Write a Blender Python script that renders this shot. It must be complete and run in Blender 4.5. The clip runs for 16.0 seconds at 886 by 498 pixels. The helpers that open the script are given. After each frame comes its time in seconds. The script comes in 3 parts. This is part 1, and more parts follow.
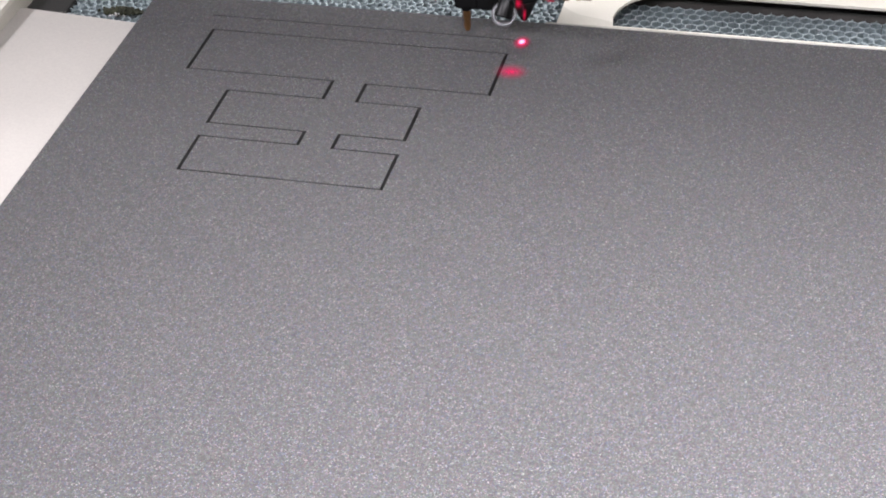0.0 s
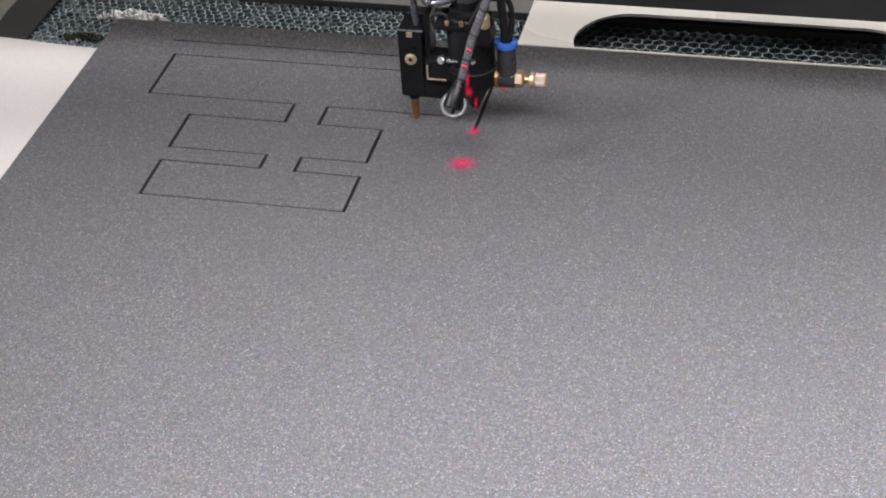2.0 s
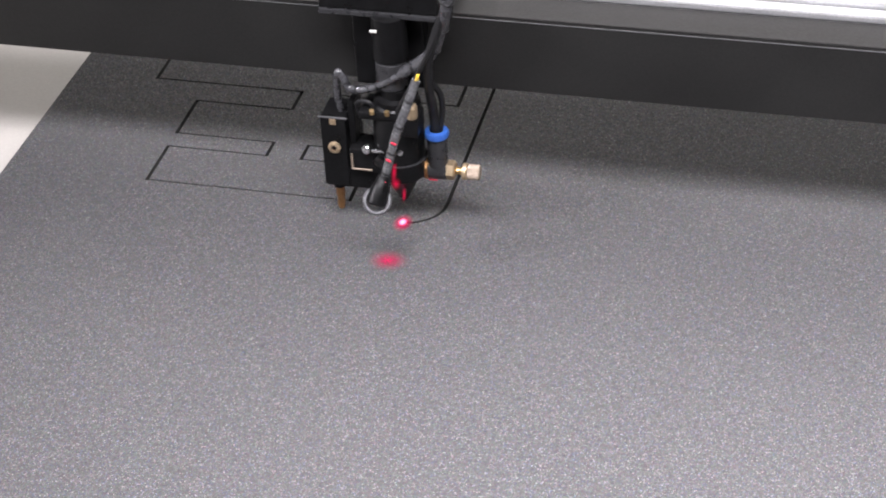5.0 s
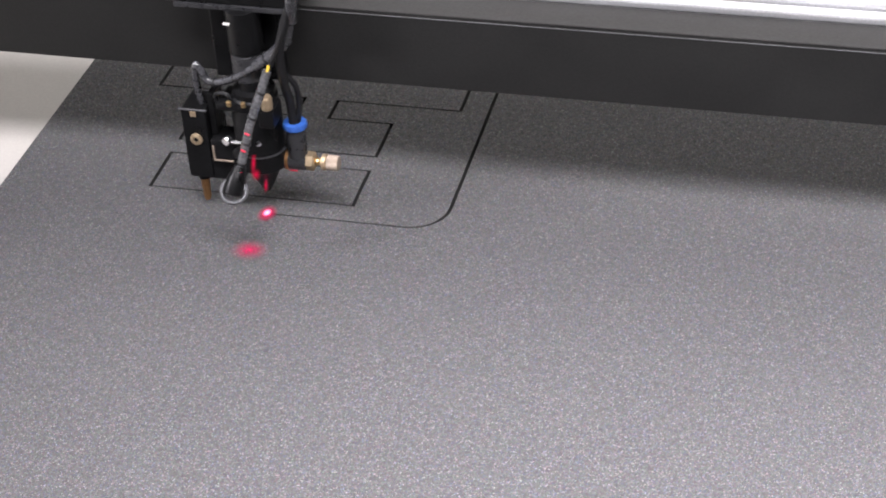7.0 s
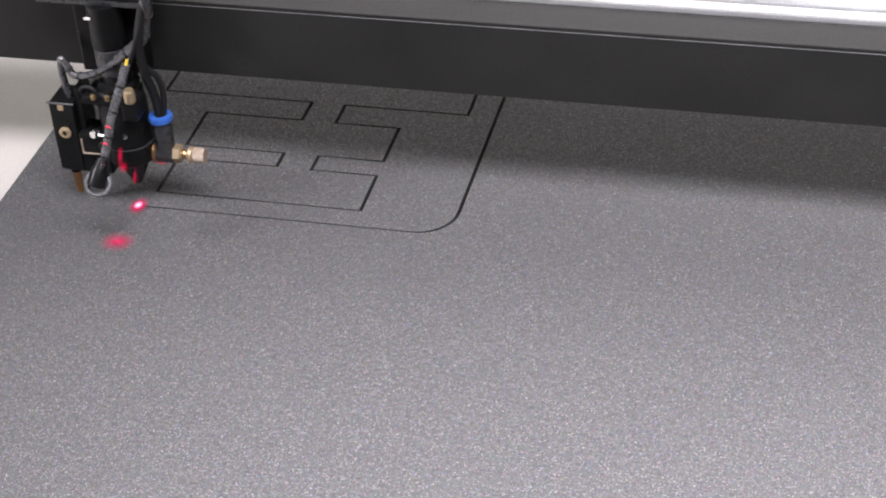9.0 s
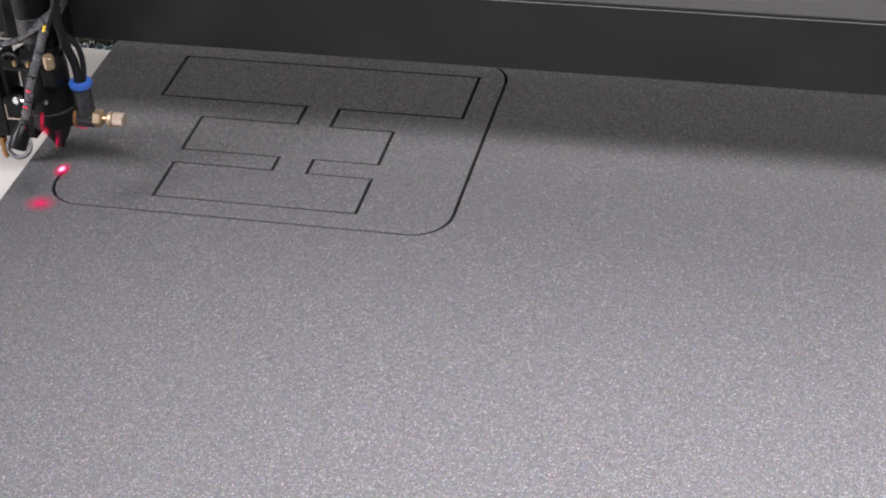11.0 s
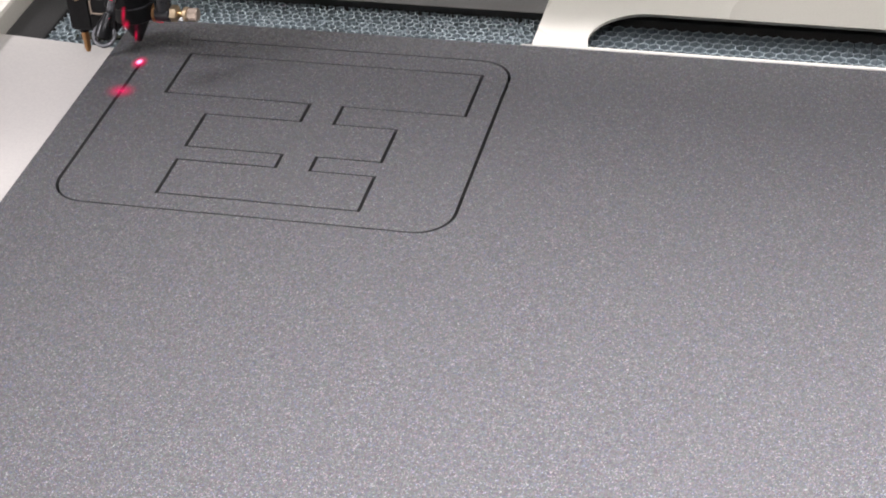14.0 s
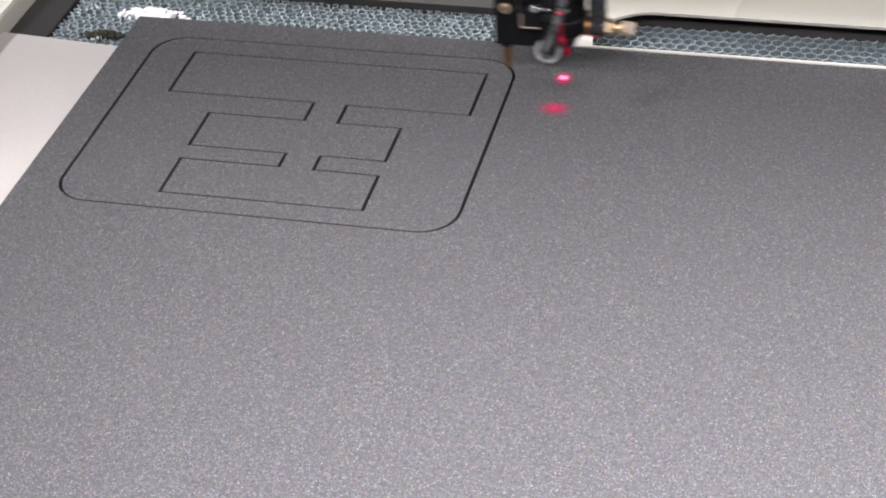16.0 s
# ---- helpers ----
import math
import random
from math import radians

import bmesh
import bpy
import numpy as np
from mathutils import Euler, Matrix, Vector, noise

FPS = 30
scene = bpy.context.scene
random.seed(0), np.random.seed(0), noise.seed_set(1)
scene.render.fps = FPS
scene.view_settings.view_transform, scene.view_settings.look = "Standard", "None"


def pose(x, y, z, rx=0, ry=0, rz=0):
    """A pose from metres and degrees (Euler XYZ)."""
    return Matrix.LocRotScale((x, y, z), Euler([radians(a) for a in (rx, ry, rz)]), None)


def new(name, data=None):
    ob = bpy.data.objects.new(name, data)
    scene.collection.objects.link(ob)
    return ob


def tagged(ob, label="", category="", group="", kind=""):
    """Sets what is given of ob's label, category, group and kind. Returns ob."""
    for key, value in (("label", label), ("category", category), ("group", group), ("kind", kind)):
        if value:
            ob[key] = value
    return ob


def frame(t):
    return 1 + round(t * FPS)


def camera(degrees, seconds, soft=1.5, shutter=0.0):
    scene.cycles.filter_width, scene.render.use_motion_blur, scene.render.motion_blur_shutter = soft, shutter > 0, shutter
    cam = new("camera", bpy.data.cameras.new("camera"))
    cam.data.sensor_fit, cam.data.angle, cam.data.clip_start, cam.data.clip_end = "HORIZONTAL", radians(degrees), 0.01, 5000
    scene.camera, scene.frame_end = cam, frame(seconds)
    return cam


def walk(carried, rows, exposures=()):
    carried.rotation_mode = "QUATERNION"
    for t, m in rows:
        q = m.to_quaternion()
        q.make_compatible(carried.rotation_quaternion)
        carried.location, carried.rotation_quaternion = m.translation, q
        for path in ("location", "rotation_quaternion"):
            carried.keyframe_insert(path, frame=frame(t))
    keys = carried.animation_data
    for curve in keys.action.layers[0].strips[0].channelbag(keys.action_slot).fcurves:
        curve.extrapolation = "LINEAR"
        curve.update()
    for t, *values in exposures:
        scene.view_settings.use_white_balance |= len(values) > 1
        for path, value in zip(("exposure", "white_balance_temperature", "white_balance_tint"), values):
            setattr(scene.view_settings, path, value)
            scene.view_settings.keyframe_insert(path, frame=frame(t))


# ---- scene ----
cam = camera(27.0, 16.0, soft=1.9, shutter=0.5)
walk(cam, [
    (0.0, pose(0.3812, -0.6578, 0.4946, 53.008, 3.093, 14.201)),
    (0.5, pose(0.3805, -0.6584, 0.4948, 53.089, 3.078, 14.117)),
    (1.0, pose(0.3871, -0.6602, 0.4934, 53.601, 3.231, 13.814)),
    (1.5, pose(0.3868, -0.6615, 0.4935, 53.683, 3.122, 13.237)),
    (2.0, pose(0.3842, -0.6596, 0.4922, 53.813, 3.060, 13.013)),
    (2.5, pose(0.3824, -0.6595, 0.4940, 53.666, 2.993, 12.939)),
    (3.0, pose(0.3812, -0.6577, 0.4942, 53.462, 3.055, 13.143)),
    (3.5, pose(0.3788, -0.6591, 0.4947, 53.413, 2.866, 13.203)),
    (4.0, pose(0.3777, -0.6564, 0.4926, 53.348, 2.899, 13.376)),
    (4.5, pose(0.3777, -0.6547, 0.4941, 53.163, 2.604, 13.524)),
    (5.0, pose(0.3833, -0.6591, 0.4992, 53.137, 2.484, 13.552)),
    (7.5, pose(0.3847, -0.6606, 0.4962, 53.543, 3.043, 13.512)),
    (8.0, pose(0.3841, -0.6581, 0.4960, 53.505, 3.259, 13.481)),
    (8.5, pose(0.3835, -0.6578, 0.4953, 53.557, 3.304, 13.427)),
    (9.0, pose(0.3835, -0.6573, 0.4961, 53.520, 3.187, 13.536)),
    (11.5, pose(0.3855, -0.6621, 0.4965, 53.773, 3.250, 13.273)),
    (12.0, pose(0.3871, -0.6622, 0.4974, 53.776, 3.348, 13.384)),
    (12.5, pose(0.3874, -0.6615, 0.4963, 53.846, 3.305, 13.491)),
    (13.0, pose(0.3863, -0.6628, 0.4969, 53.806, 3.229, 13.488)),
    (13.5, pose(0.3869, -0.6611, 0.4974, 53.675, 3.365, 13.439)),
    (14.0, pose(0.3856, -0.6622, 0.4974, 53.662, 3.213, 13.485)),
    (14.5, pose(0.3832, -0.6612, 0.4976, 53.592, 3.155, 13.403)),
    (15.0, pose(0.3844, -0.6617, 0.4967, 53.665, 3.242, 13.496)),
    (15.5, pose(0.3849, -0.6619, 0.4973, 53.608, 3.146, 13.586)),
    (16.0, pose(0.3856, -0.6590, 0.4965, 53.575, 3.310, 13.638)),
], exposures=((0.0, 0.0), (16.0, 0.0)))

# ---- light, all unseen: front strip and left panel placed by the shadows, rear fill panel added ----
world = bpy.data.worlds.new("room_light")
scene.world = world
world.use_nodes = True
world.node_tree.nodes["Background"].inputs["Color"].default_value = (0.86, 0.93, 1.0, 1)
world.node_tree.nodes["Background"].inputs["Strength"].default_value = 0.25


def unseen_lamp(name, place, sx, sy, watts, colour, spread):
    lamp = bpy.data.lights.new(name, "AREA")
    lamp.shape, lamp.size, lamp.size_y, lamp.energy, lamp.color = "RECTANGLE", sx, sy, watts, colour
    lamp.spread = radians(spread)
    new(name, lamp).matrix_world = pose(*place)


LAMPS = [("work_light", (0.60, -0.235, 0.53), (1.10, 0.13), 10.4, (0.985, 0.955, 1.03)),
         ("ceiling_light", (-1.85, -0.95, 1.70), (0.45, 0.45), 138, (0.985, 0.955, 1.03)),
         # large rear panel added as soft fill behind the beam
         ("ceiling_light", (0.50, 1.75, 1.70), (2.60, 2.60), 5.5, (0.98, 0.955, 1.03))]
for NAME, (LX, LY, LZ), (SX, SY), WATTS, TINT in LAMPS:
    unseen_lamp(NAME + "_bulb", (LX, LY, LZ - 0.045), SX, SY, WATTS, TINT, 109 if NAME == "work_light" else 180)


# ---- materials ----
def mat(name, colour=(0.5, 0.5, 0.5), rough=0.5, metal=0.0):
    m = bpy.data.materials.new(name)
    m.use_nodes = True
    b = m.node_tree.nodes["Principled BSDF"]
    b.inputs["Base Color"].default_value = (*colour, 1)
    b.inputs["Roughness"].default_value = rough
    b.inputs["Metallic"].default_value = metal
    return m


class Nodes:
    """Short spelling for node links in one material."""

    def __init__(self, m):
        self.tree = m.node_tree
        self.out = self.tree.nodes["Principled BSDF"]

    def add(self, kind, **values):
        n = self.tree.nodes.new(kind)
        for k, v in values.items():
            n.inputs[k.replace("_", " ")].default_value = v
        return n

    def link(self, a, b):
        self.tree.links.new(a, b)

    def ramp(self, fac, stops):
        n = self.tree.nodes.new("ShaderNodeValToRGB")
        e = n.color_ramp.elements
        for i, (p, c) in enumerate(stops):
            s = e[i] if i < 2 else e.new(p)
            s.position = p
            s.color = (*c, 1) if len(c) == 3 else c
        self.link(fac, n.inputs["Fac"])
        return n.outputs["Color"]

    def bump(self, height, strength, distance):
        n = self.add("ShaderNodeBump", Strength=strength, Distance=distance)
        self.link(height, n.inputs["Height"])
        self.link(n.outputs["Normal"], self.out.inputs["Normal"])


def grained(name, dark, light, rough, metal=0.0, scale=60.0, fine=900.0, bump=0.15, depth=0.0003):
    """A plain surface with broad stains, fine grain and a slight relief."""
    m = mat(name, light, rough, metal)
    k = Nodes(m)
    place = k.tree.nodes.new("ShaderNodeTexCoord").outputs["Object"]
    big = k.add("ShaderNodeTexNoise", Scale=scale, Detail=4.0)
    small = k.add("ShaderNodeTexNoise", Scale=fine, Detail=2.0)
    for n in (big, small):
        k.link(place, n.inputs["Vector"])
    mix = k.tree.nodes.new("ShaderNodeMath")
    mix.operation = "ADD"
    k.link(big.outputs["Fac"], mix.inputs[0])
    k.link(small.outputs["Fac"], mix.inputs[1])
    half = k.tree.nodes.new("ShaderNodeMath")
    half.operation = "MULTIPLY"
    half.inputs[1].default_value = 0.5
    k.link(mix.outputs[0], half.inputs[0])
    k.link(k.ramp(half.outputs[0], [(0.35, dark), (0.65, light)]), k.out.inputs["Base Color"])
    r = k.add("ShaderNodeMapRange", From_Min=0.3, From_Max=0.7, To_Min=max(rough - 0.08, 0.03), To_Max=min(rough + 0.1, 1))
    k.link(big.outputs["Fac"], r.inputs["Value"])
    k.link(r.outputs["Result"], k.out.inputs["Roughness"])
    k.bump(small.outputs["Fac"], bump, depth)
    return m


def foam_material():
    """Black closed-cell foam: an even charcoal ground on which cut cells glint one by one, partly by painted pale
    flecks.
    """
    m = mat("black_foam", (0.05, 0.05, 0.055), 0.5)
    k = Nodes(m)
    place = k.tree.nodes.new("ShaderNodeTexCoord").outputs["Object"]
    cells = k.add("ShaderNodeTexVoronoi", Scale=2200.0)
    tiny = k.add("ShaderNodeTexVoronoi", Scale=1700.0)
    cloud = k.add("ShaderNodeTexNoise", Scale=480.0, Detail=3.0)
    for n in (cells, tiny, cloud):
        k.link(place, n.inputs["Vector"])
    split = k.tree.nodes.new("ShaderNodeSeparateColor")
    k.link(cells.outputs["Color"], split.inputs["Color"])
    split2 = k.tree.nodes.new("ShaderNodeSeparateColor")
    k.link(tiny.outputs["Color"], split2.inputs["Color"])
    # sparkle painted into the base colour: the rarest cells are palest
    flake = k.ramp(split.outputs["Red"], [(0.0, (0.050, 0.0502, 0.0532)), (0.60, (0.064, 0.0644, 0.0680)), (0.92, (0.087, 0.0867, 0.0907)), (0.985, (0.180, 0.179, 0.181))])
    tone = k.ramp(cloud.outputs["Fac"], [(0.3, (0.84, 0.84, 0.84)), (0.7, (1.16, 1.16, 1.16))])
    mix = k.tree.nodes.new("ShaderNodeMix")
    mix.data_type, mix.blend_type = "RGBA", "MULTIPLY"
    mix.inputs[0].default_value = 1.0
    k.link(flake, mix.inputs[6])
    k.link(tone, mix.inputs[7])
    fleck = k.tree.nodes.new("ShaderNodeMix")
    fleck.data_type = "RGBA"
    fleck.inputs[0].default_value = 0.38
    k.link(mix.outputs[2], fleck.inputs[6])
    tinted = k.tree.nodes.new("ShaderNodeMix")
    tinted.data_type, tinted.blend_type = "RGBA", "MULTIPLY"
    tinted.inputs[0].default_value = 1.0
    k.link(mix.outputs[2], tinted.inputs[6])
    k.link(k.ramp(split2.outputs["Red"], [(0.0, (0.6, 0.9, 1.6)), (0.33, (1.55, 0.82, 0.84)), (0.66, (0.84, 1.32, 0.92)), (1.0, (1.27, 1.1, 0.75))]), tinted.inputs[7])
    k.link(tinted.outputs[2], fleck.inputs[7])
    k.link(fleck.outputs[2], k.out.inputs["Base Color"])
    r = k.add("ShaderNodeMapRange", To_Min=0.34, To_Max=0.55)
    k.link(split2.outputs["Blue"], r.inputs["Value"])
    k.link(r.outputs["Result"], k.out.inputs["Roughness"])
    gloss = k.ramp(split.outputs["Green"], [(0.0, (0.04, 0.04, 0.04)), (0.80, (0.08, 0.08, 0.08)), (1.0, (0.30, 0.30, 0.30))])
    k.link(gloss, k.out.inputs["Specular IOR Level"])
    hue = k.tree.nodes.new("ShaderNodeMix")
    hue.data_type = "RGBA"
    hue.inputs[0].default_value = 0.35
    hue.inputs[6].default_value = (1, 1, 1, 1)
    k.link(tiny.outputs["Color"], hue.inputs[7])
    k.link(hue.outputs[2], k.out.inputs["Specular Tint"])
    # every cell leans its own way
    lean = k.tree.nodes.new("ShaderNodeVectorMath")
    lean.operation = "MULTIPLY_ADD"
    k.link(cells.outputs["Color"], lean.inputs[0])
    lean.inputs[1].default_value = (0.56, 0.56, 0.0)
    lean.inputs[2].default_value = (-0.28, -0.28, 0.0)
    total = k.tree.nodes.new("ShaderNodeVectorMath")
    total.operation = "ADD"
    k.link(lean.outputs[0], total.inputs[0])
    k.link(k.tree.nodes.new("ShaderNodeNewGeometry").outputs["Normal"], total.inputs[1])
    unit = k.tree.nodes.new("ShaderNodeVectorMath")
    unit.operation = "NORMALIZE"
    k.link(total.outputs[0], unit.inputs[0])
    k.link(unit.outputs[0], k.out.inputs["Normal"])
    return m


def glow(name, colour, strength):
    m = mat(name, (0.3, 0.0, 0.02), 0.5)
    m.node_tree.nodes["Principled BSDF"].inputs["Emission Color"].default_value = (*colour, 1)
    m.node_tree.nodes["Principled BSDF"].inputs["Emission Strength"].default_value = strength
    return m


def painted_glow(name, colour, strength, power, speckle):
    """Laser light painted as emission on a disc: brightest in the middle, fading to nothing at the rim."""
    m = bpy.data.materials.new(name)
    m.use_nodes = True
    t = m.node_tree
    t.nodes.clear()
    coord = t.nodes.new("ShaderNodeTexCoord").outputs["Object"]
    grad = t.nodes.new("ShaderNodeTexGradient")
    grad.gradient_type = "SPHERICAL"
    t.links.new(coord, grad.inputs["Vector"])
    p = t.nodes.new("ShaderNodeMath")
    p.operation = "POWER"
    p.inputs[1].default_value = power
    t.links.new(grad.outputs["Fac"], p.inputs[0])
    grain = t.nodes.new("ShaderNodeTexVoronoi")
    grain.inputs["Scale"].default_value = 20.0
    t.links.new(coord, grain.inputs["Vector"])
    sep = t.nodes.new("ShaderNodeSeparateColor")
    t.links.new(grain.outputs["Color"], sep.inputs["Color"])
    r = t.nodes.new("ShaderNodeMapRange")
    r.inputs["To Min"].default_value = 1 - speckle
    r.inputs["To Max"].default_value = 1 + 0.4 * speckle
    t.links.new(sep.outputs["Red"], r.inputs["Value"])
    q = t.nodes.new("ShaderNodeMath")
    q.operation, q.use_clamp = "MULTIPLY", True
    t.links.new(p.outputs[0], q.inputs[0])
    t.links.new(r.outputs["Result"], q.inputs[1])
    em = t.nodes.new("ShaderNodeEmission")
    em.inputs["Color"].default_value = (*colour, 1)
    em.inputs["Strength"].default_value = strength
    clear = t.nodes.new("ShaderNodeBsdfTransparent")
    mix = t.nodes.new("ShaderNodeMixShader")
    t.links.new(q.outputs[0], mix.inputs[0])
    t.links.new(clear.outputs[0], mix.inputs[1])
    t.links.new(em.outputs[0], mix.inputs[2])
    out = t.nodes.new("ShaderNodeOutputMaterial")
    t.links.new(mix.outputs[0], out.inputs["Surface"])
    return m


FOAM = foam_material()
# walls of the cut are darker than the foam's top
CUT_WALL = grained("cut_foam", (0.020, 0.020, 0.020), (0.040, 0.039, 0.040), 0.8, scale=400)
WHITE = grained("white_board", (0.355, 0.336, 0.310), (0.405, 0.382, 0.353), 0.6, scale=20, bump=0.05)
# lip paint kept darker than the plate: the beam's shade is in it
LIP_SHADED = grained("shaded_edge_paint", (0.38, 0.365, 0.33), (0.46, 0.445, 0.41), 0.4, scale=40, bump=0.05)
CREAM = grained("cream_paint", (0.60, 0.57, 0.50), (0.66, 0.63, 0.56), 0.28, scale=2, bump=0.06)
BLACK = grained("black_anodised", (0.003, 0.003, 0.003), (0.007, 0.007, 0.0075), 0.32, 0.0, scale=90, bump=0.12)
BEAM = grained("black_beam_paint", (0.012, 0.0118, 0.0114), (0.017, 0.0167, 0.016), 0.5, 0.0, scale=30, bump=0.12)
COVER = grained("dark_cover", (0.018, 0.0175, 0.017), (0.030, 0.029, 0.028), 0.45, 0.0, scale=40)
FRAME = grained("black_frame", (0.016, 0.0155, 0.015), (0.030, 0.029, 0.028), 0.6, scale=50)
BAR = grained("dark_brown_bar", (0.050, 0.046, 0.043), (0.078, 0.072, 0.067), 0.5, scale=50)
RUBBER = grained("black_hose", (0.006, 0.006, 0.0065), (0.012, 0.012, 0.013), 0.48, scale=200)
POINTER = grained("grey_sleeve", (0.030, 0.030, 0.032), (0.10, 0.10, 0.104), 0.20, scale=260, bump=0.04)
SLEEVE = grained("smoky_sleeve", (0.015, 0.015, 0.017), (0.07, 0.07, 0.075), 0.16, scale=260, bump=0.04)
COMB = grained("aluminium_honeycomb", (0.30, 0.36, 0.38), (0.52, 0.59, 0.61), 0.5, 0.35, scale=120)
CELL = grained("darker_cell_wall", (0.16, 0.20, 0.21), (0.38, 0.44, 0.46), 0.40, 0.4, scale=260)
PIT = grained("dark_bed_pan", (0.05, 0.062, 0.066), (0.14, 0.165, 0.172), 0.6, scale=60)
STEEL = grained("polished_steel", (0.62, 0.62, 0.63), (0.76, 0.76, 0.77), 0.24, 1.0, scale=30)
DULLSTEEL = grained("dull_steel", (0.09, 0.09, 0.094), (0.22, 0.22, 0.23), 0.45, 0.4, scale=300, bump=0.3)
RAIL = grained("bright_aluminium", (0.50, 0.50, 0.51), (0.62, 0.62, 0.63), 0.40, 0.7, scale=30)
GREY = grained("grey_rail", (0.10, 0.10, 0.105), (0.17, 0.17, 0.175), 0.42, 0.5, scale=40)
BRASS = grained("brass", (0.56, 0.38, 0.17), (0.72, 0.52, 0.27), 0.33, 1.0, scale=150)
COPPER = grained("bronze_pin", (0.36, 0.19, 0.08), (0.50, 0.28, 0.13), 0.38, 1.0, scale=200)
BLUE = grained("blue_plastic", (0.022, 0.075, 0.30), (0.035, 0.12, 0.42), 0.4, scale=300)
GREYPLASTIC = grained("grey_plastic", (0.014, 0.014, 0.015), (0.028, 0.028, 0.030), 0.3, scale=200)
ASH = grained("white_ash", (0.74, 0.72, 0.70), (0.90, 0.89, 0.87), 0.9, scale=400, bump=0.6)
MOSS = grained("burnt_residue", (0.010, 0.011, 0.006), (0.045, 0.047, 0.025), 0.9, scale=400, bump=0.5)
TAPE = grained("pale_label", (0.55, 0.53, 0.50), (0.70, 0.68, 0.65), 0.6, scale=100)
PLASTER = grained("room_paint", (0.10, 0.10, 0.102), (0.14, 0.14, 0.143), 0.8, scale=2, fine=60)
FLOOR = grained("floor_screed", (0.12, 0.12, 0.12), (0.18, 0.18, 0.18), 0.6, scale=3, fine=80)
for dull in (BLACK, BEAM, FRAME, COVER):
    dull.node_tree.nodes["Principled BSDF"].inputs["Specular IOR Level"].default_value = 0.15
RUBBER.node_tree.nodes["Principled BSDF"].inputs["Specular IOR Level"].default_value = 0.35
for shiny in (SLEEVE, POINTER):
    shiny.node_tree.nodes["Principled BSDF"].inputs["Specular IOR Level"].default_value = 1.0
# reflected laser red painted as emission on parts that are no lamps
RED = glow("painted_red_reflection", (1.0, 0.02, 0.08), 0.5)
REDDIM = glow("painted_red_reflection_dim", (1.0, 0.01, 0.06), 0.22)
PALEBRASS = grained("pale_brass", (0.42, 0.32, 0.20), (0.58, 0.45, 0.30), 0.45, 0.8, scale=150)
KNOB = grained("dull_brass", (0.28, 0.22, 0.17), (0.42, 0.34, 0.27), 0.5, 0.45, scale=150)
YELLOW = grained("yellow_plastic", (0.55, 0.36, 0.03), (0.70, 0.48, 0.05), 0.5, scale=200)
# laser light painted into emission, fading from the middle out
CORE = painted_glow("laser_core", (1.0, 0.25, 0.42), 5.0, 1.1, 0.0)
SPOT = painted_glow("laser_spot", (1.0, 0.02, 0.16), 1.1, 1.5, 0.15)
HALO = painted_glow("laser_halo", (1.0, 0.03, 0.17), 1.15, 2.3, 0.5)
GLINT = painted_glow("painted_red_glint", (1.0, 0.015, 0.09), 0.85, 1.9, 0.2)
LAMP = glow("lamp_diffuser", (1.0, 0.98, 0.97), 3.0)


# ---- mesh helpers ----
def thing(name, label, category, group="", kind="", at=(0, 0, 0)):
    ob = new(name)
    ob.empty_display_size = 0.01
    ob.location = at
    return tagged(ob, label, category, group, kind)


def mesh_of(bm, name, material, smooth=False):
    me = bpy.data.meshes.new(name)
    bm.normal_update()
    bm.to_mesh(me)
    bm.free()
    for mm in (material if isinstance(material, (list, tuple)) else [material]):
        me.materials.append(mm)
    if smooth:
        me.polygons.foreach_set("use_smooth", [True] * len(me.polygons))
        me.set_sharp_from_angle(angle=radians(38))
    return me


def part(name, bm, material, parent=None, label="", smooth=False):
    ob = new(name, mesh_of(bm, name, material, smooth))
    ob.parent = parent
    return tagged(ob, label)


def box(lo, hi, bevel=0.0, bm=None, seg=2):
    bm = bm or bmesh.new()
    made = bmesh.ops.create_cube(bm, size=1)["verts"]
    for v in made:
        v.co = Vector([a + (b - a) * (c + 0.5) for a, b, c in zip(lo, hi, v.co)])
    if bevel:
        edges = list({e for v in made for e in v.link_edges})
        bmesh.ops.bevel(bm, geom=edges, offset=bevel, segments=seg, affect="EDGES", profile=0.5)
    return bm


def lathe(profile, place=(0, 0, 0), direction=(0, 0, 1), n=28, bm=None):
    """A turned body: profile rows of (radius, height) along the direction."""
    bm = bm or bmesh.new()
    turn = Matrix.Translation(place) @ Vector(direction).normalized().to_track_quat("Z", "Y").to_matrix().to_4x4()
    rings = []
    for r, h in profile:
        if r < 1e-7:
            rings.append([bm.verts.new(turn @ Vector((0, 0, h)))])
        else:
            rings.append([bm.verts.new(turn @ Vector((r * math.cos(2 * math.pi * i / n), r * math.sin(2 * math.pi * i / n), h))) for i in range(n)])
    for a, b in zip(rings, rings[1:]):
        for i in range(n):
            j = (i + 1) % n
            if len(a) == 1 and len(b) == 1:
                continue
            if len(a) == 1:
                bm.faces.new((a[0], b[j], b[i]))
            elif len(b) == 1:
                bm.faces.new((a[i], a[j], b[0]))
            else:
                bm.faces.new((a[i], a[j], b[j], b[i]))
    for ring, flip in ((rings[0], True), (rings[-1], False)):
        if len(ring) > 1:
            bm.faces.new(list(reversed(ring)) if flip else ring)
    bmesh.ops.recalc_face_normals(bm, faces=bm.faces[:])
    return bm


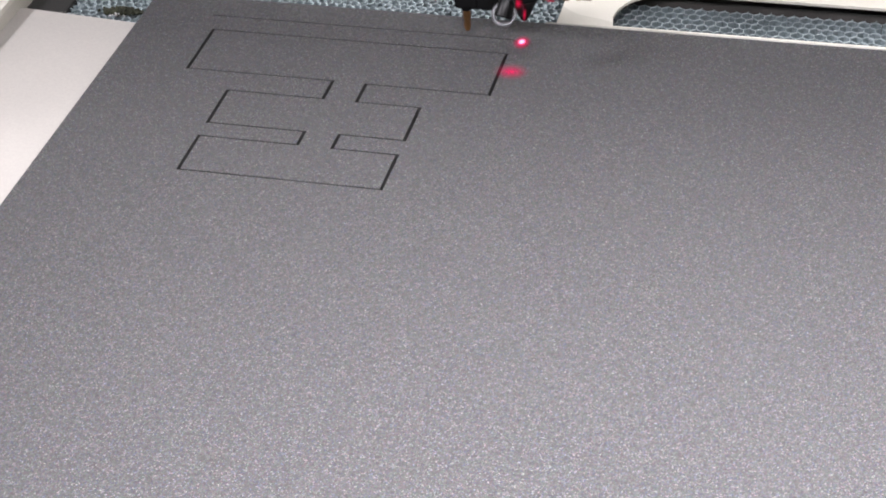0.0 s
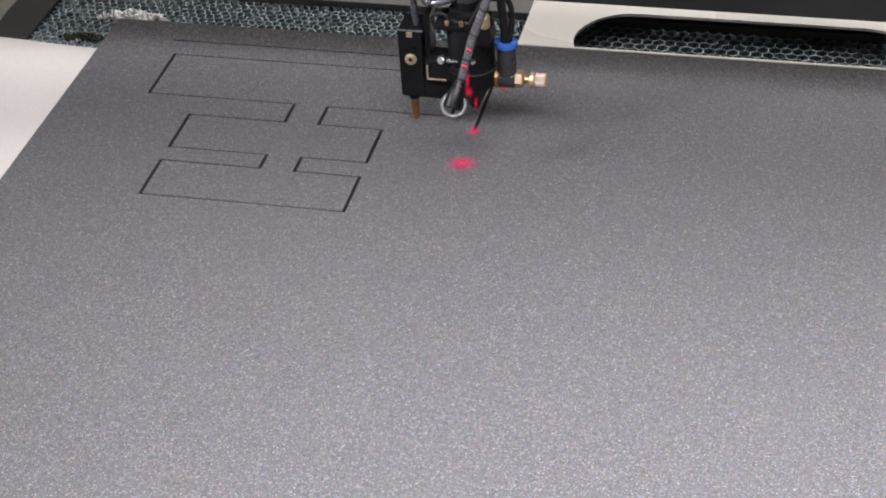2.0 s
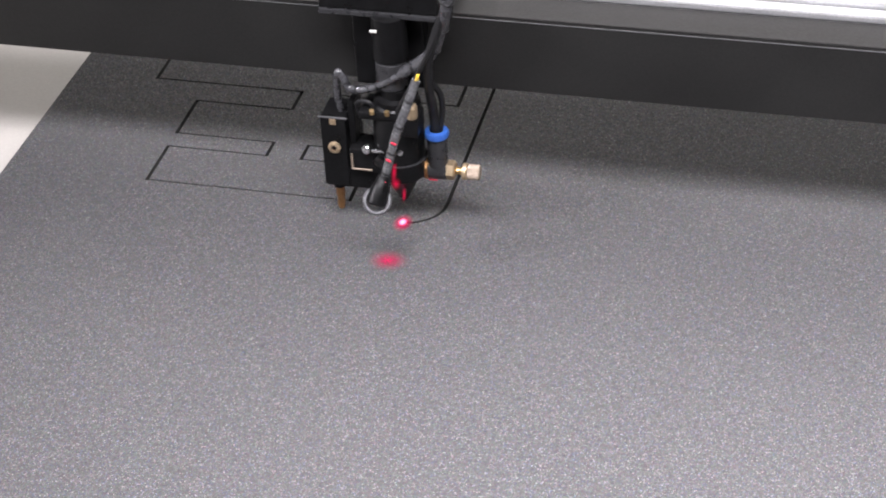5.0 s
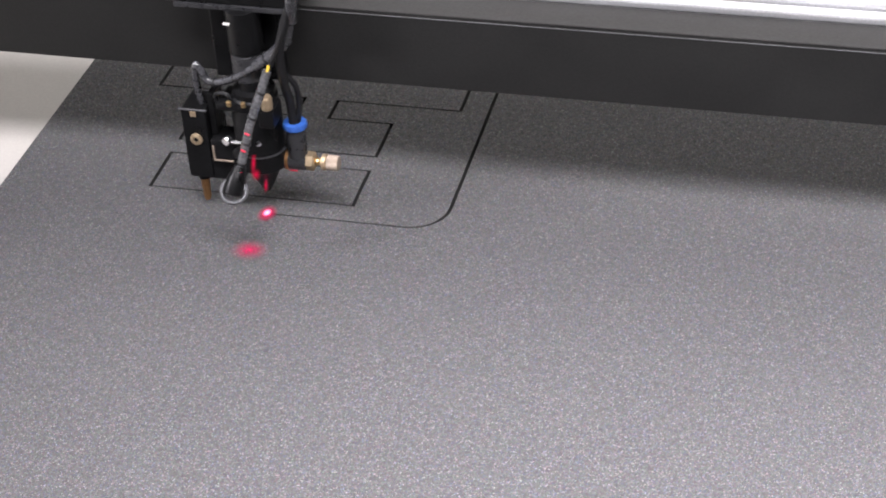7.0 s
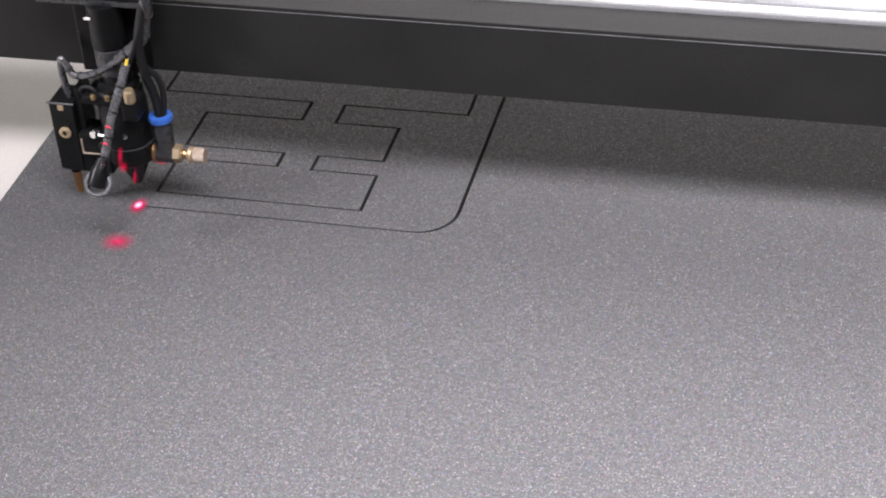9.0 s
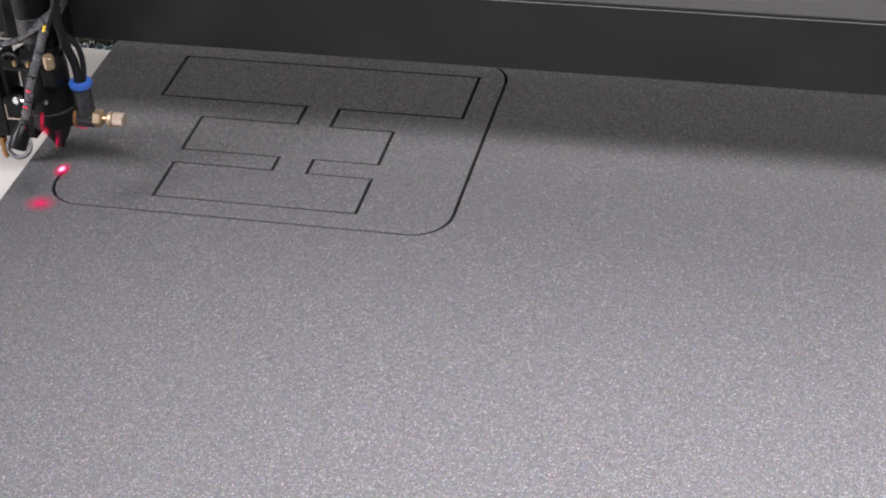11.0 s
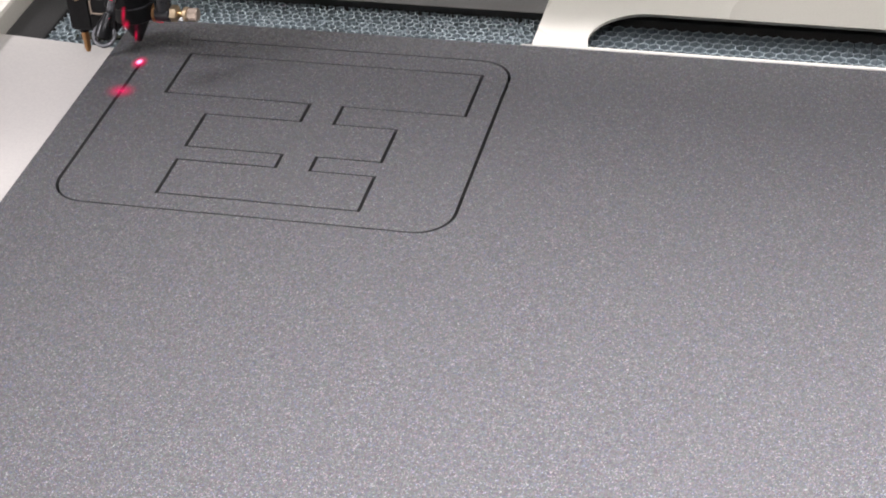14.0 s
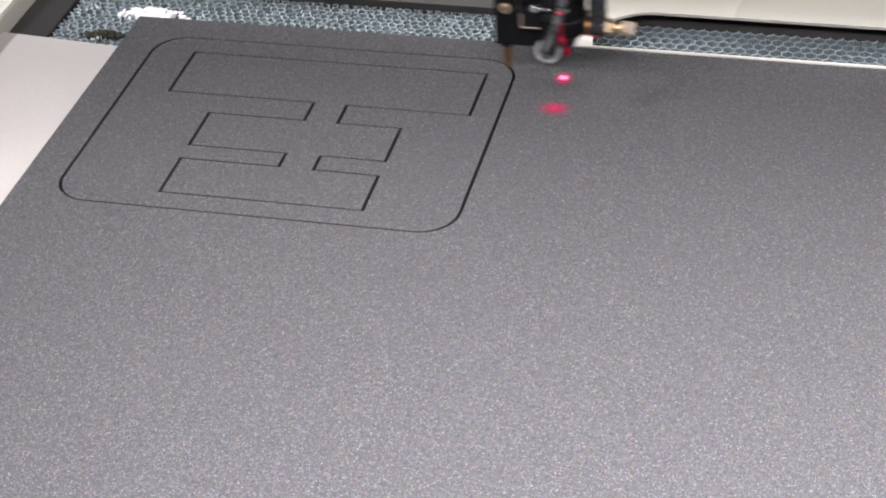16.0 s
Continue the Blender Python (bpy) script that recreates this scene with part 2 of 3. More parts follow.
def smooth_line(points, steps=10):
    """Catmull-Rom points through the given ones."""
    p = [Vector(q) for q in points]
    p = [p[0] * 2 - p[1], *p, p[-1] * 2 - p[-2]]
    out = []
    for i in range(1, len(p) - 2):
        for s in range(steps):
            u = s / steps
            a, b, c, d = p[i - 1:i + 3]
            out.append(0.5 * (2 * b + (c - a) * u + (2 * a - 5 * b + 4 * c - d) * u * u + (3 * b - a - 3 * c + d) * u ** 3))
    return [*out, p[-2]]


def tube(points, radius, n=12, steps=10, ripple=0.0, turns=40, bm=None):
    bm = bm or bmesh.new()
    line = smooth_line(points, steps)
    side = Vector((0.3, 0.9, 0.2))
    rings = []
    for i, c in enumerate(line):
        way = (line[min(i + 1, len(line) - 1)] - line[max(i - 1, 0)]).normalized()
        side = (side - way * side.dot(way)).normalized()
        up = way.cross(side)
        r = radius * (1 + ripple * math.sin(turns * 2 * math.pi * i / len(line)))
        rings.append([bm.verts.new(c + r * (math.cos(2 * math.pi * j / n) * side + math.sin(2 * math.pi * j / n) * up)) for j in range(n)])
    for a, b in zip(rings, rings[1:]):
        for j in range(n):
            bm.faces.new((a[j], a[(j + 1) % n], b[(j + 1) % n], b[j]))
    bm.faces.new(list(reversed(rings[0])))
    bm.faces.new(rings[-1])
    bmesh.ops.recalc_face_normals(bm, faces=bm.faces[:])
    return bm


def slab(loops, top, bottom):
    """A flat sheet with the first loop as its rim and the others as holes, cut straight down."""
    bm = bmesh.new()
    for loop in loops:
        vs = [bm.verts.new((x, y, top)) for x, y in loop]
        for a, b in zip(vs, vs[1:] + vs[:1]):
            bm.edges.new((a, b))
    bmesh.ops.triangle_fill(bm, use_beauty=True, use_dissolve=False, edges=bm.edges[:], normal=(0, 0, 1))
    rims = [e for e in bm.edges if len(e.link_faces) == 1]
    made = bmesh.ops.extrude_edge_only(bm, edges=rims)["geom"]
    low = [v for v in made if isinstance(v, bmesh.types.BMVert)]
    for v in low:
        v.co.z = bottom
    bmesh.ops.recalc_face_normals(bm, faces=bm.faces[:])
    if max(bm.faces, key=lambda q: q.calc_area()).normal.z < 0:
        bmesh.ops.reverse_faces(bm, faces=bm.faces[:])
    for q in bm.faces:
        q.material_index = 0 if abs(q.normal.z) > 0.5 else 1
    return bm


# ---- plan of the cut ----
CUT_W, CUT_H, CUT_R = 0.2000, 0.1561, 0.0180
KERF_X, KERF_Y = 0.0017, 0.0010
DEPTH = 0.012
BED = -DEPTH
GLYPH = [(0.0242, 0.1416), (0.0242, 0.1016), (0.1034, 0.1016), (0.1034, 0.0844), (0.0525, 0.0844), (0.0525, 0.0541),
         (0.1034, 0.0541), (0.1034, 0.0422), (0.0525, 0.0422), (0.0525, 0.0127), (0.1540, 0.0127), (0.1540, 0.0420),
         (0.1211, 0.0420), (0.1211, 0.0544), (0.1540, 0.0544), (0.1540, 0.0843), (0.1211, 0.0843), (0.1211, 0.1013),
         (0.1854, 0.1013), (0.1854, 0.1416)]
ARC = math.pi / 2 * CUT_R
SIDES = [CUT_W - 2 * CUT_R, ARC, CUT_H - 2 * CUT_R, ARC, CUT_W - 2 * CUT_R, ARC, CUT_H - 2 * CUT_R, ARC]


def cut_at(s):
    """Place and way of the rounded outline, s metres on from the back edge's start, clockwise."""
    corners = [(CUT_W - CUT_R, CUT_H - CUT_R, 90), (CUT_W - CUT_R, CUT_R, 0), (CUT_R, CUT_R, -90), (CUT_R, CUT_H - CUT_R, 180)]
    starts = [((CUT_R, CUT_H), (1, 0)), ((CUT_W, CUT_H - CUT_R), (0, -1)), ((CUT_W - CUT_R, 0), (-1, 0)), ((0, CUT_R), (0, 1))]
    s = s % sum(SIDES)
    for i, length in enumerate(SIDES):
        if s <= length or i == 7:
            break
        s -= length
    if i % 2 == 0:
        (x, y), (u, v) = starts[i // 2]
        return Vector((x + u * s, y + v * s)), Vector((u, v))
    cx, cy, a = corners[i // 2]
    a = radians(a) - s / CUT_R
    return Vector((cx + CUT_R * math.cos(a), cy + CUT_R * math.sin(a))), Vector((math.sin(a), -math.cos(a)))


# how far the laser has come along the outline: steady, a little slower round the corner
PACE = ((0.0, 0.17362), (4.12, 0.31222), (5.2, 0.34522), (9.9, 0.50460), (10.7, 0.53193))
S_NOW, T_END = PACE[0][1], 10.7 + (sum(SIDES) - 0.53193) / 0.03372


def way_at(t):
    rows = (*PACE, (T_END, sum(SIDES)))
    return float(np.interp(t, [r[0] for r in rows], [r[1] for r in rows]))


def laser_at(t):
    if t <= T_END:
        p = cut_at(min(way_at(t), sum(SIDES) - 1e-6))[0]
        return p.x, p.y
    trip = [(T_END, 0.0180, 0.1561), (15.2, 0.0280, 0.1555), (15.3, 0.0480, 0.1545), (15.4, 0.0750, 0.1528), (15.5, 0.1046, 0.1510), (16.0, 0.2259, 0.1428)]
    for a, b in zip(trip, trip[1:]):
        if t <= b[0] + 1e-6:
            u = (t - a[0]) / (b[0] - a[0])
            return a[1] + u * (b[1] - a[1]), a[2] + u * (b[2] - a[2])


def offset_loop(points, d):
    """Shift an axis-aligned loop (counter-clockwise) to the outer (d = 1) or inner (-1) side of its cut."""
    out = []
    n = len(points)
    for i in range(n):
        a, b, c = Vector(points[i - 1]), Vector(points[i]), Vector(points[(i + 1) % n])
        u, v = (b - a).normalized(), (c - b).normalized()
        w = Vector((u.y, -u.x)) + Vector((v.y, -v.x))
        out.append((b.x + d * w.x * KERF_X / 2, b.y + d * w.y * KERF_Y / 2))
    return out


def rounded_loop(d, n=10):
    rx, ry = CUT_R + d * KERF_X / 2, CUT_R + d * KERF_Y / 2
    out = []
    for cx, cy, a in ((CUT_W - CUT_R, CUT_H - CUT_R, 0), (CUT_R, CUT_H - CUT_R, 90), (CUT_R, CUT_R, 180), (CUT_W - CUT_R, CUT_R, 270)):
        out += [(cx + rx * math.cos(radians(a + 90 * i / n)), cy + ry * math.sin(radians(a + 90 * i / n))) for i in range(n + 1)]
    return out


# ---- room ----
def room():
    for name, lo, hi, m in (("floor", (-3, -3, -1.0), (3, 3.5, -0.9), FLOOR), ("ceiling", (-3, -3, 1.7), (3, 3.5, 1.8), PLASTER),
                            ("wall_north", (-3, 3.5, -0.9), (3, 3.6, 1.7), PLASTER), ("wall_south", (-3, -3.1, -0.9), (3, -3, 1.7), PLASTER),
                            ("wall_west", (-3.1, -3, -0.9), (-3, 3.5, 1.7), PLASTER), ("wall_east", (3, -3, -0.9), (3.1, 3.5, 1.7), PLASTER)):
        tagged(part(name, box(lo, hi), m), "plain painted " + name.split("_")[0] + " of the workshop room", name.split("_")[0], kind="structure")
    # fixtures added round the unseen lamps; their form is assumed
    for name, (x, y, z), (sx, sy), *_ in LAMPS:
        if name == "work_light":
            lamp = thing(name, "unseen long white light added over the bed, switched on", "light", at=(x, y, z))
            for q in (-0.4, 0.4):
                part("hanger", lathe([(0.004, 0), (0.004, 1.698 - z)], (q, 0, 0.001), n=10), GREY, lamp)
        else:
            lamp = thing(name, "unseen flat white ceiling panel added for light, switched on", "light", "ceiling lights", at=(x, y, z))
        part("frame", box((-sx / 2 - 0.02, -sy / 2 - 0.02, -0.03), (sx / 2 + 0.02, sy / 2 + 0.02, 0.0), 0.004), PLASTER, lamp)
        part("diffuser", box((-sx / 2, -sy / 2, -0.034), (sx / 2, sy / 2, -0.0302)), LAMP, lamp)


# ---- machine body ----
X0, X1, Y0, Y1 = -0.094, 0.62, -0.42, 0.236


def machine_bed():
    body = thing("machine_base", "cream painted steel body of the laser cutter under its bed", "machine", kind="structure", at=(0, 0, -0.9))
    body.location = (0, 0, 0)
    part("base", box((-0.30, -0.62, -0.9), (0.80, 0.72, -0.06), 0.004), CREAM, body)
    part("bed_pan", box((X0 - 0.01, Y0 - 0.02, -0.06), (X1 + 0.02, Y1 + 0.03, -0.040)), PIT, body)
    rim = thing("bed_frame", "black painted steel frame round the honeycomb bed", "frame", kind="structure")
    part("frame_side", box((X0 - 0.005, Y0, -0.0598), (-0.0745, Y1, BED + 0.001), 0.001), FRAME, rim)
    part("frame_side", box((X1, Y0, -0.0598), (X1 + 0.02, Y1, BED + 0.001), 0.001), FRAME, rim)
    part("frame_back", box((X0 - 0.005, Y1 - 0.0115, -0.0598), (X1 + 0.02, Y1 + 0.030, BED + 0.0040), 0.0004), BAR, rim, "dark brown back bar")
    part("frame_front", box((X0 - 0.005, Y0 - 0.02, -0.0598), (X1 + 0.02, Y0, BED + 0.001), 0.001), FRAME, rim)
    wall = thing("side_wall", "cream painted steel side wall beside the bed", "wall", kind="structure")
    part("panel", box((-0.30, -0.62, -0.0598), (-0.1005, 0.72, 0.0010), 0.003), CREAM, wall)
    back = thing("back_ledge", "cream painted steel ledge behind the bed", "ledge", kind="structure")
    part("panel", box((-0.0995, Y1 + 0.0305, -0.0598), (0.80, 0.72, 0.012), 0.003), CREAM, back)


def strip(out, p, q, half, top, low, m):
    """One upright strip from p to q, added to the rows of verts, faces and material slots in out."""
    verts, faces, shade = out
    d = Vector(q) - Vector(p)
    n = Vector((-d.y, d.x)).normalized() * half
    base = len(verts)
    for z in (top, low):
        for c in (Vector(p) - n, Vector(q) - n, Vector(q) + n, Vector(p) + n):
            verts.append((c.x, c.y, z))
    for f in ((0, 1, 2, 3), (4, 7, 6, 5), (0, 4, 5, 1), (2, 6, 7, 3)):
        faces.append(tuple(base + i for i in f))
        shade.append(m)


def strip_mesh(name, out):
    me = bpy.data.meshes.new(name)
    me.from_pydata(out[0], [], out[1])
    me.materials.append(COMB)
    me.materials.append(CELL)
    me.polygons.foreach_set("material_index", out[2])
    return me


def honeycomb():
    """Open aluminium cells: thin folded strips side by side, each three sides of its hexagon."""
    bed = thing("honeycomb_bed", "grey aluminium honeycomb cutting bed with open cells", "honeycomb bed")
    rnd = random.Random(4)

    def cell(out, cx, cy, z, a, flat):
        pts = [(cx + a * math.sin(math.pi / 3 * i), cy + flat * a * math.cos(math.pi / 3 * i)) for i in range(4)]
        for p, q in zip(pts, pts[1:]):
            # narrow lighter strip on top, darker wall below it
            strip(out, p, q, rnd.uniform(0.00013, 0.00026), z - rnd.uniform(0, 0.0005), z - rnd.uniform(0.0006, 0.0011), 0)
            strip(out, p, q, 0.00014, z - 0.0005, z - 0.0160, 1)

    # fine crushed cells in the worn part, larger open ones beside it
    rest, singles = ([], [], []), []
    for x0, x1, pitch, rough, squash in ((-0.0735, 0.196, 0.0048, 0.0008, (0.80, 1.05)), (0.198, X1 - 0.006, 0.0062, 0.0003, (0.95, 1.03))):
        a = pitch / math.sqrt(3)
        row, y = 0, 0.118
        while y < Y1 - 0.0085:
            x = x0 + (pitch / 2 if row % 2 else 0)
            while x < x1:
                cx, cy = x + rnd.uniform(-rough, rough), y + rnd.uniform(-rough, rough)
                if 0.20 < x < 0.36 and y > 0.168:
                    singles.append((cx, cy, a))
                else:
                    cell(rest, cx, cy, BED, a, rnd.uniform(*squash))
                x += pitch
            y += 1.5 * a
            row += 1
    # torn cell walls and foil shreds where the bed is worn
    for _ in range(2600):
        x, y, turn, half = rnd.uniform(-0.072, 0.20), rnd.uniform(0.13, Y1 - 0.012), rnd.uniform(-0.9, 0.9), rnd.uniform(0.0006, 0.0017)
        dx, dy = half * math.cos(turn), half * math.sin(turn)
        top = BED - rnd.uniform(0.0004, 0.0030)
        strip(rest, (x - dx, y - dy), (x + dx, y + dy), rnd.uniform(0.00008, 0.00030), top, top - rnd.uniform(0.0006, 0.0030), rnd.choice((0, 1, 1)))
    field = new("cell_field", strip_mesh("cell_field", rest))
    field.parent = bed
    tagged(field, kind="stuff")
    shapes = []
    for _ in range(8):
        out = ([], [], [])
        cell(out, 0, 0, 0, singles[0][2], rnd.uniform(0.95, 1.03))
        shapes.append(strip_mesh("cell", out))
    for cx, cy, _ in singles:
        ob = new("cell", rnd.choice(shapes))
        ob.parent = bed
        ob.location = (cx, cy, BED)


def white_board():
    board = thing("white_board", "plain off-white flat board lying on the bed", "board", at=(0, 0, BED))
    bm = bmesh.new()
    lo = [bm.verts.new((x, y, 0.0027)) for x, y in ((-0.1002, 0.1625), (-0.1002, -0.40), (0.02, -0.40), (0.02, 0.1525))]
    q = bm.faces.new(lo)
    up = bmesh.ops.extrude_face_region(bm, geom=[q])["geom"]
    for v in up:
        if isinstance(v, bmesh.types.BMVert):
            v.co.z = 0.0012
    bmesh.ops.recalc_face_normals(bm, faces=bm.faces[:])
    part("sheet", bm, WHITE, board)


def slotted_plate():
    """Folded sheet: a slot with two rounded far corners, a lip in front, a raised flange at the back."""
    plate = thing("slotted_plate", "cream painted sheet-metal plate with a long rounded slot", "plate")
    left = [(0.2640 - 0.0310 * math.sin(radians(a)), 0.1870 + 0.0305 * math.cos(radians(a))) for a in range(0, 91, 9)]
    right = [(0.3830 + 0.0310 * math.sin(radians(a)), 0.1870 + 0.0305 * math.cos(radians(a))) for a in range(90, -1, -9)]
    slot = [*left, (0.2345, 0.1782), (0.4125, 0.1782), *right]
    part("sheet", slab([[(0.2045, 0.1769), (0.60, 0.1769), (0.60, 0.3000), (0.2045, 0.3000)], slot], 0.0, -0.0016), CREAM, plate)
    part("front_lip", box((0.1985, 0.1756, -0.0090), (0.60, 0.1768, 0.0002), 0.0005), LIP_SHADED, plate, "folded front lip, shade painted into its colour")
    part("back_flange", box((0.2045, 0.2640, 0.0002), (0.60, 0.3000, 0.0050), 0.0015, seg=3), CREAM, plate)


# ---- foam ----
X_FOAM = -0.0207


def foam_sheet():
    foam = thing("foam_sheet", "black speckled foam sheet with a laser-cut outline, flat on the bed", "foam sheet")
    rim = [(X_FOAM, 0.1750), (X_FOAM, -0.40), (0.60, -0.40), (0.60, 0.1750)]
    part("margin", slab([rim, rounded_loop(1)], 0, BED + 0.0028), [FOAM, CUT_WALL], foam)
    part("cut_panel", slab([rounded_loop(-1), offset_loop(GLYPH, 1)], 0, BED + 0.0028), [FOAM, CUT_WALL], foam)
    part("cut_glyph", slab([offset_loop(GLYPH, -1)], 0, BED + 0.0028), [FOAM, CUT_WALL], foam)
    return foam


def kerf_strips(foam):
    """The foam that still fills the line at the start: short pieces that sink as the laser burns them."""
    n = int(T_END / 0.1)
    made = []
    for i in range(n):
        s0, s1 = way_at(T_END * i / n), way_at(T_END * (i + 1) / n)
        bm = bmesh.new()
        rows = []
        for k in range(4):
            p, w = cut_at(min(s0 + (s1 - s0) * k / 3, sum(SIDES) - 1e-6))
            side = Vector((-w.y * KERF_X / 2, w.x * KERF_Y / 2))
            rows.append([bm.verts.new((q.x, q.y, z)) for z in (0, -0.003) for q in (p + side, p - side)])
        for a, b in zip(rows, rows[1:]):
            for j in ((0, 1), (1, 3), (3, 2), (2, 0)):
                bm.faces.new((a[j[0]], b[j[0]], b[j[1]], a[j[1]]))
        for r in (rows[0], rows[-1]):
            bm.faces.new((r[0], r[1], r[3], r[2]))
        bmesh.ops.recalc_face_normals(bm, faces=bm.faces[:])
        made.append((T_END * (i + 0.5) / n, part("kerf_strip", bm, FOAM, foam)))
    return made


# ---- laser head: origin where the beam meets the foam ----
def laser_head():
    h = thing("laser_head", "black laser cutting head with brass fittings and hoses", "laser head")
    # sensor block at the side
    block = part("sensor_block", box((-0.0346, -0.0040, 0.0205), (-0.0228, 0.0130, 0.0570), 0.0005), BLACK, h, "black machined block")
    part("block_flange", box((-0.0222, -0.0010, 0.0400), (-0.0192, 0.0110, 0.0640), 0.0004), BLACK, h, "black upright flange")
    part("block_foot", box((-0.0340, -0.0034, 0.0196), (-0.0085, 0.0125, 0.0310), 0.0006), BLACK, h)
    part("screw_head", lathe([(0, 0), (0.0029, 0), (0.0029, 0.0009), (0.0022, 0.0012), (0.0013, 0.0012), (0.0013, 0.0004), (0, 0.0004)], (-0.0286, -0.0040, 0.0414), (0, -1, 0)), PALEBRASS, block, "worn brass screw")
    for a, b in ((0.0011, 0.0003), (0.0003, 0.0011)):
        part("screw_slot", box((-0.0286 - a, -0.0053, 0.0414 - b), (-0.0286 + a, -0.0049, 0.0414 + b)), BLACK, block)
    part("sticker", box((-0.0300, -0.0046, 0.0535), (-0.0272, -0.0039, 0.0562), 0.0002), PALEBRASS, block, "pale label")
    part("sensor_edge", box((-0.0354, -0.0044, 0.0566), (-0.0219, -0.0036, 0.0573), 0.0001), GREY, block)
    pin = part("plunger_pin", lathe([(0.0021, 0.0215), (0.0021, 0.0125), (0.0018, 0.0120), (0.0018, 0.0075), (0.0012, 0.0052), (0, 0.0052)], (-0.0292, 0.000, 0), n=18), COPPER, h, "bronze focus pin", True)
    part("pin_collar", lathe([(0.0021, 0.0176), (0.0028, 0.0178), (0.0028, 0.0200), (0.0021, 0.0202)], (-0.0292, 0.000, 0), n=18), BLACK, pin)
    # nozzle and lens tube
    part("nozzle", lathe([(0, 0.0135), (0.0016, 0.0135), (0.0030, 0.0160), (0.0078, 0.0265), (0.0112, 0.0290), (0.0112, 0.0375), (0, 0.0375)], (0.0010, 0.001, 0)), BLACK, h, "black cone nozzle", True)
    part("seam_ring", lathe([(0.0113, 0.0373), (0.0117, 0.0375), (0.0117, 0.0380), (0.0113, 0.0382)], (0.0010, 0.001, 0)), GREYPLASTIC, h)
    part("lens_tube", lathe([(0.0113, 0.0384), (0.0113, 0.0600), (0.0106, 0.0612), (0.0106, 0.0655), (0.0096, 0.0664), (0.0096, 0.0690), (0.0070, 0.0700), (0.0070, 0.0740)], (0.0004, 0.001, 0)), BLACK, h, "black lens tube", True)
    part("upper_tube", lathe([(0.0064, 0.0740), (0.0070, 0.0744), (0.0070, 0.0870), (0.0064, 0.0874)], (-0.0010, 0.0010, 0)), GREYPLASTIC, h, "dark grey tube section", True)
    part("mirror_tube", lathe([(0.0072, 0.0875), (0.0078, 0.0880), (0.0078, 0.1088), (0.0072, 0.1092)], (-0.0010, 0.0020, 0)), BLACK, h, "", True)
    part("clip", box((-0.0075, -0.0062, 0.1035), (-0.0045, -0.0052, 0.1046), 0.0002), TAPE, h, "pale clip")
    part("flange", box((-0.0150, -0.0100, 0.0612), (0.0070, 0.0080, 0.0650), 0.0015), BLACK, h)
    part("cross_bracket", box((-0.0215, -0.0060, 0.0305), (0.0040, 0.0080, 0.0425), 0.0008), BLACK, h)
    part("clamp_plate", box((-0.0205, -0.0066, 0.0318), (-0.0110, -0.0058, 0.0326), 0.0002), KNOB, h, "worn metal edge")
    part("clamp_plate", box((-0.0206, -0.0066, 0.0322), (-0.0198, -0.0058, 0.0400), 0.0002), KNOB, h, "worn edge")
    part("clamp_screw", lathe([(0, 0), (0.0021, 0), (0.0021, 0.0026), (0.0017, 0.0030), (0, 0.0030)], (-0.0122, -0.0055, 0.0435), (-0.3, -1, 0.2), n=14), STEEL, h, "steel clamp screw")
    part("clamp_rod", lathe([(0, 0), (0.0010, 0), (0.0010, 0.0120), (0, 0.0121)], (-0.0100, -0.0078, 0.0440), (1, -0.1, 0.05), n=12), STEEL, h)
    part("clamp_screw", lathe([(0, 0), (0.0014, 0), (0.0014, 0.0018), (0, 0.0020)], (0.0030, -0.0085, 0.0455), (0.3, -1, 0.2), n=14), STEEL, h, "steel clamp screw")
    bm = lathe([(0, 0.0655), (0.0022, 0.0655), (0.0026, 0.0662), (0.0026, 0.0712), (0.0021, 0.0722), (0, 0.0722)], (0.0103, -0.0110, 0), n=28)
    part("thumb_screw", bm, PALEBRASS, h, "pale brass thumb screw")
    part("screw_lug", box((0.0060, -0.0130, 0.0560), (0.0130, 0.0000, 0.0654), 0.0010), BLACK, h)
    for x in (-0.0080, -0.0012):
        part("cap_screw", lathe([(0, 0), (0.0011, 0), (0.0011, 0.0022), (0, 0.0024)], (x, -0.0100, 0.0650), (0, -0.2, 1), n=10), BRASS, h, "small brass screw")
    # air valve
    valve = part("elbow", lathe([(0.0036, -0.0028), (0.0045, -0.0026), (0.0047, 0.001), (0.0047, 0.0100), (0.0040, 0.0108), (0, 0.0108)], (0.0110, 0.002, 0.0309), (1, 0, 0)), GREYPLASTIC, h, "dark grey valve body", True)
    part("stem", lathe([(0.0046, 0.0), (0.0046, 0.0138), (0.0042, 0.0148), (0, 0.0148)], (0.0174, 0.002, 0.0336)), GREYPLASTIC, valve, "", True)
    part("push_collar", lathe([(0.0040, 0.0), (0.0056, 0.0004), (0.0058, 0.0018), (0.0052, 0.0030), (0.0032, 0.0033), (0.0032, 0.001)], (0.0174, 0.002, 0.0486)), BLUE, valve, "bright blue release collar", True)
    part("inlet_ring", lathe([(0.0046, 0), (0.0051, 0.0004), (0.0051, 0.0014), (0.0046, 0.0018)], (0.0118, 0.002, 0.0309), (1, 0, 0)), COPPER, valve, "copper inlet ring", True)
    part("hex_nut", lathe([(0.0036, 0), (0.0045, 0.0005), (0.0045, 0.0036), (0.0038, 0.0042), (0, 0.0042)], (0.0212, 0.002, 0.0309), (1, 0, 0), n=6), PALEBRASS, valve, "brass hex nut")
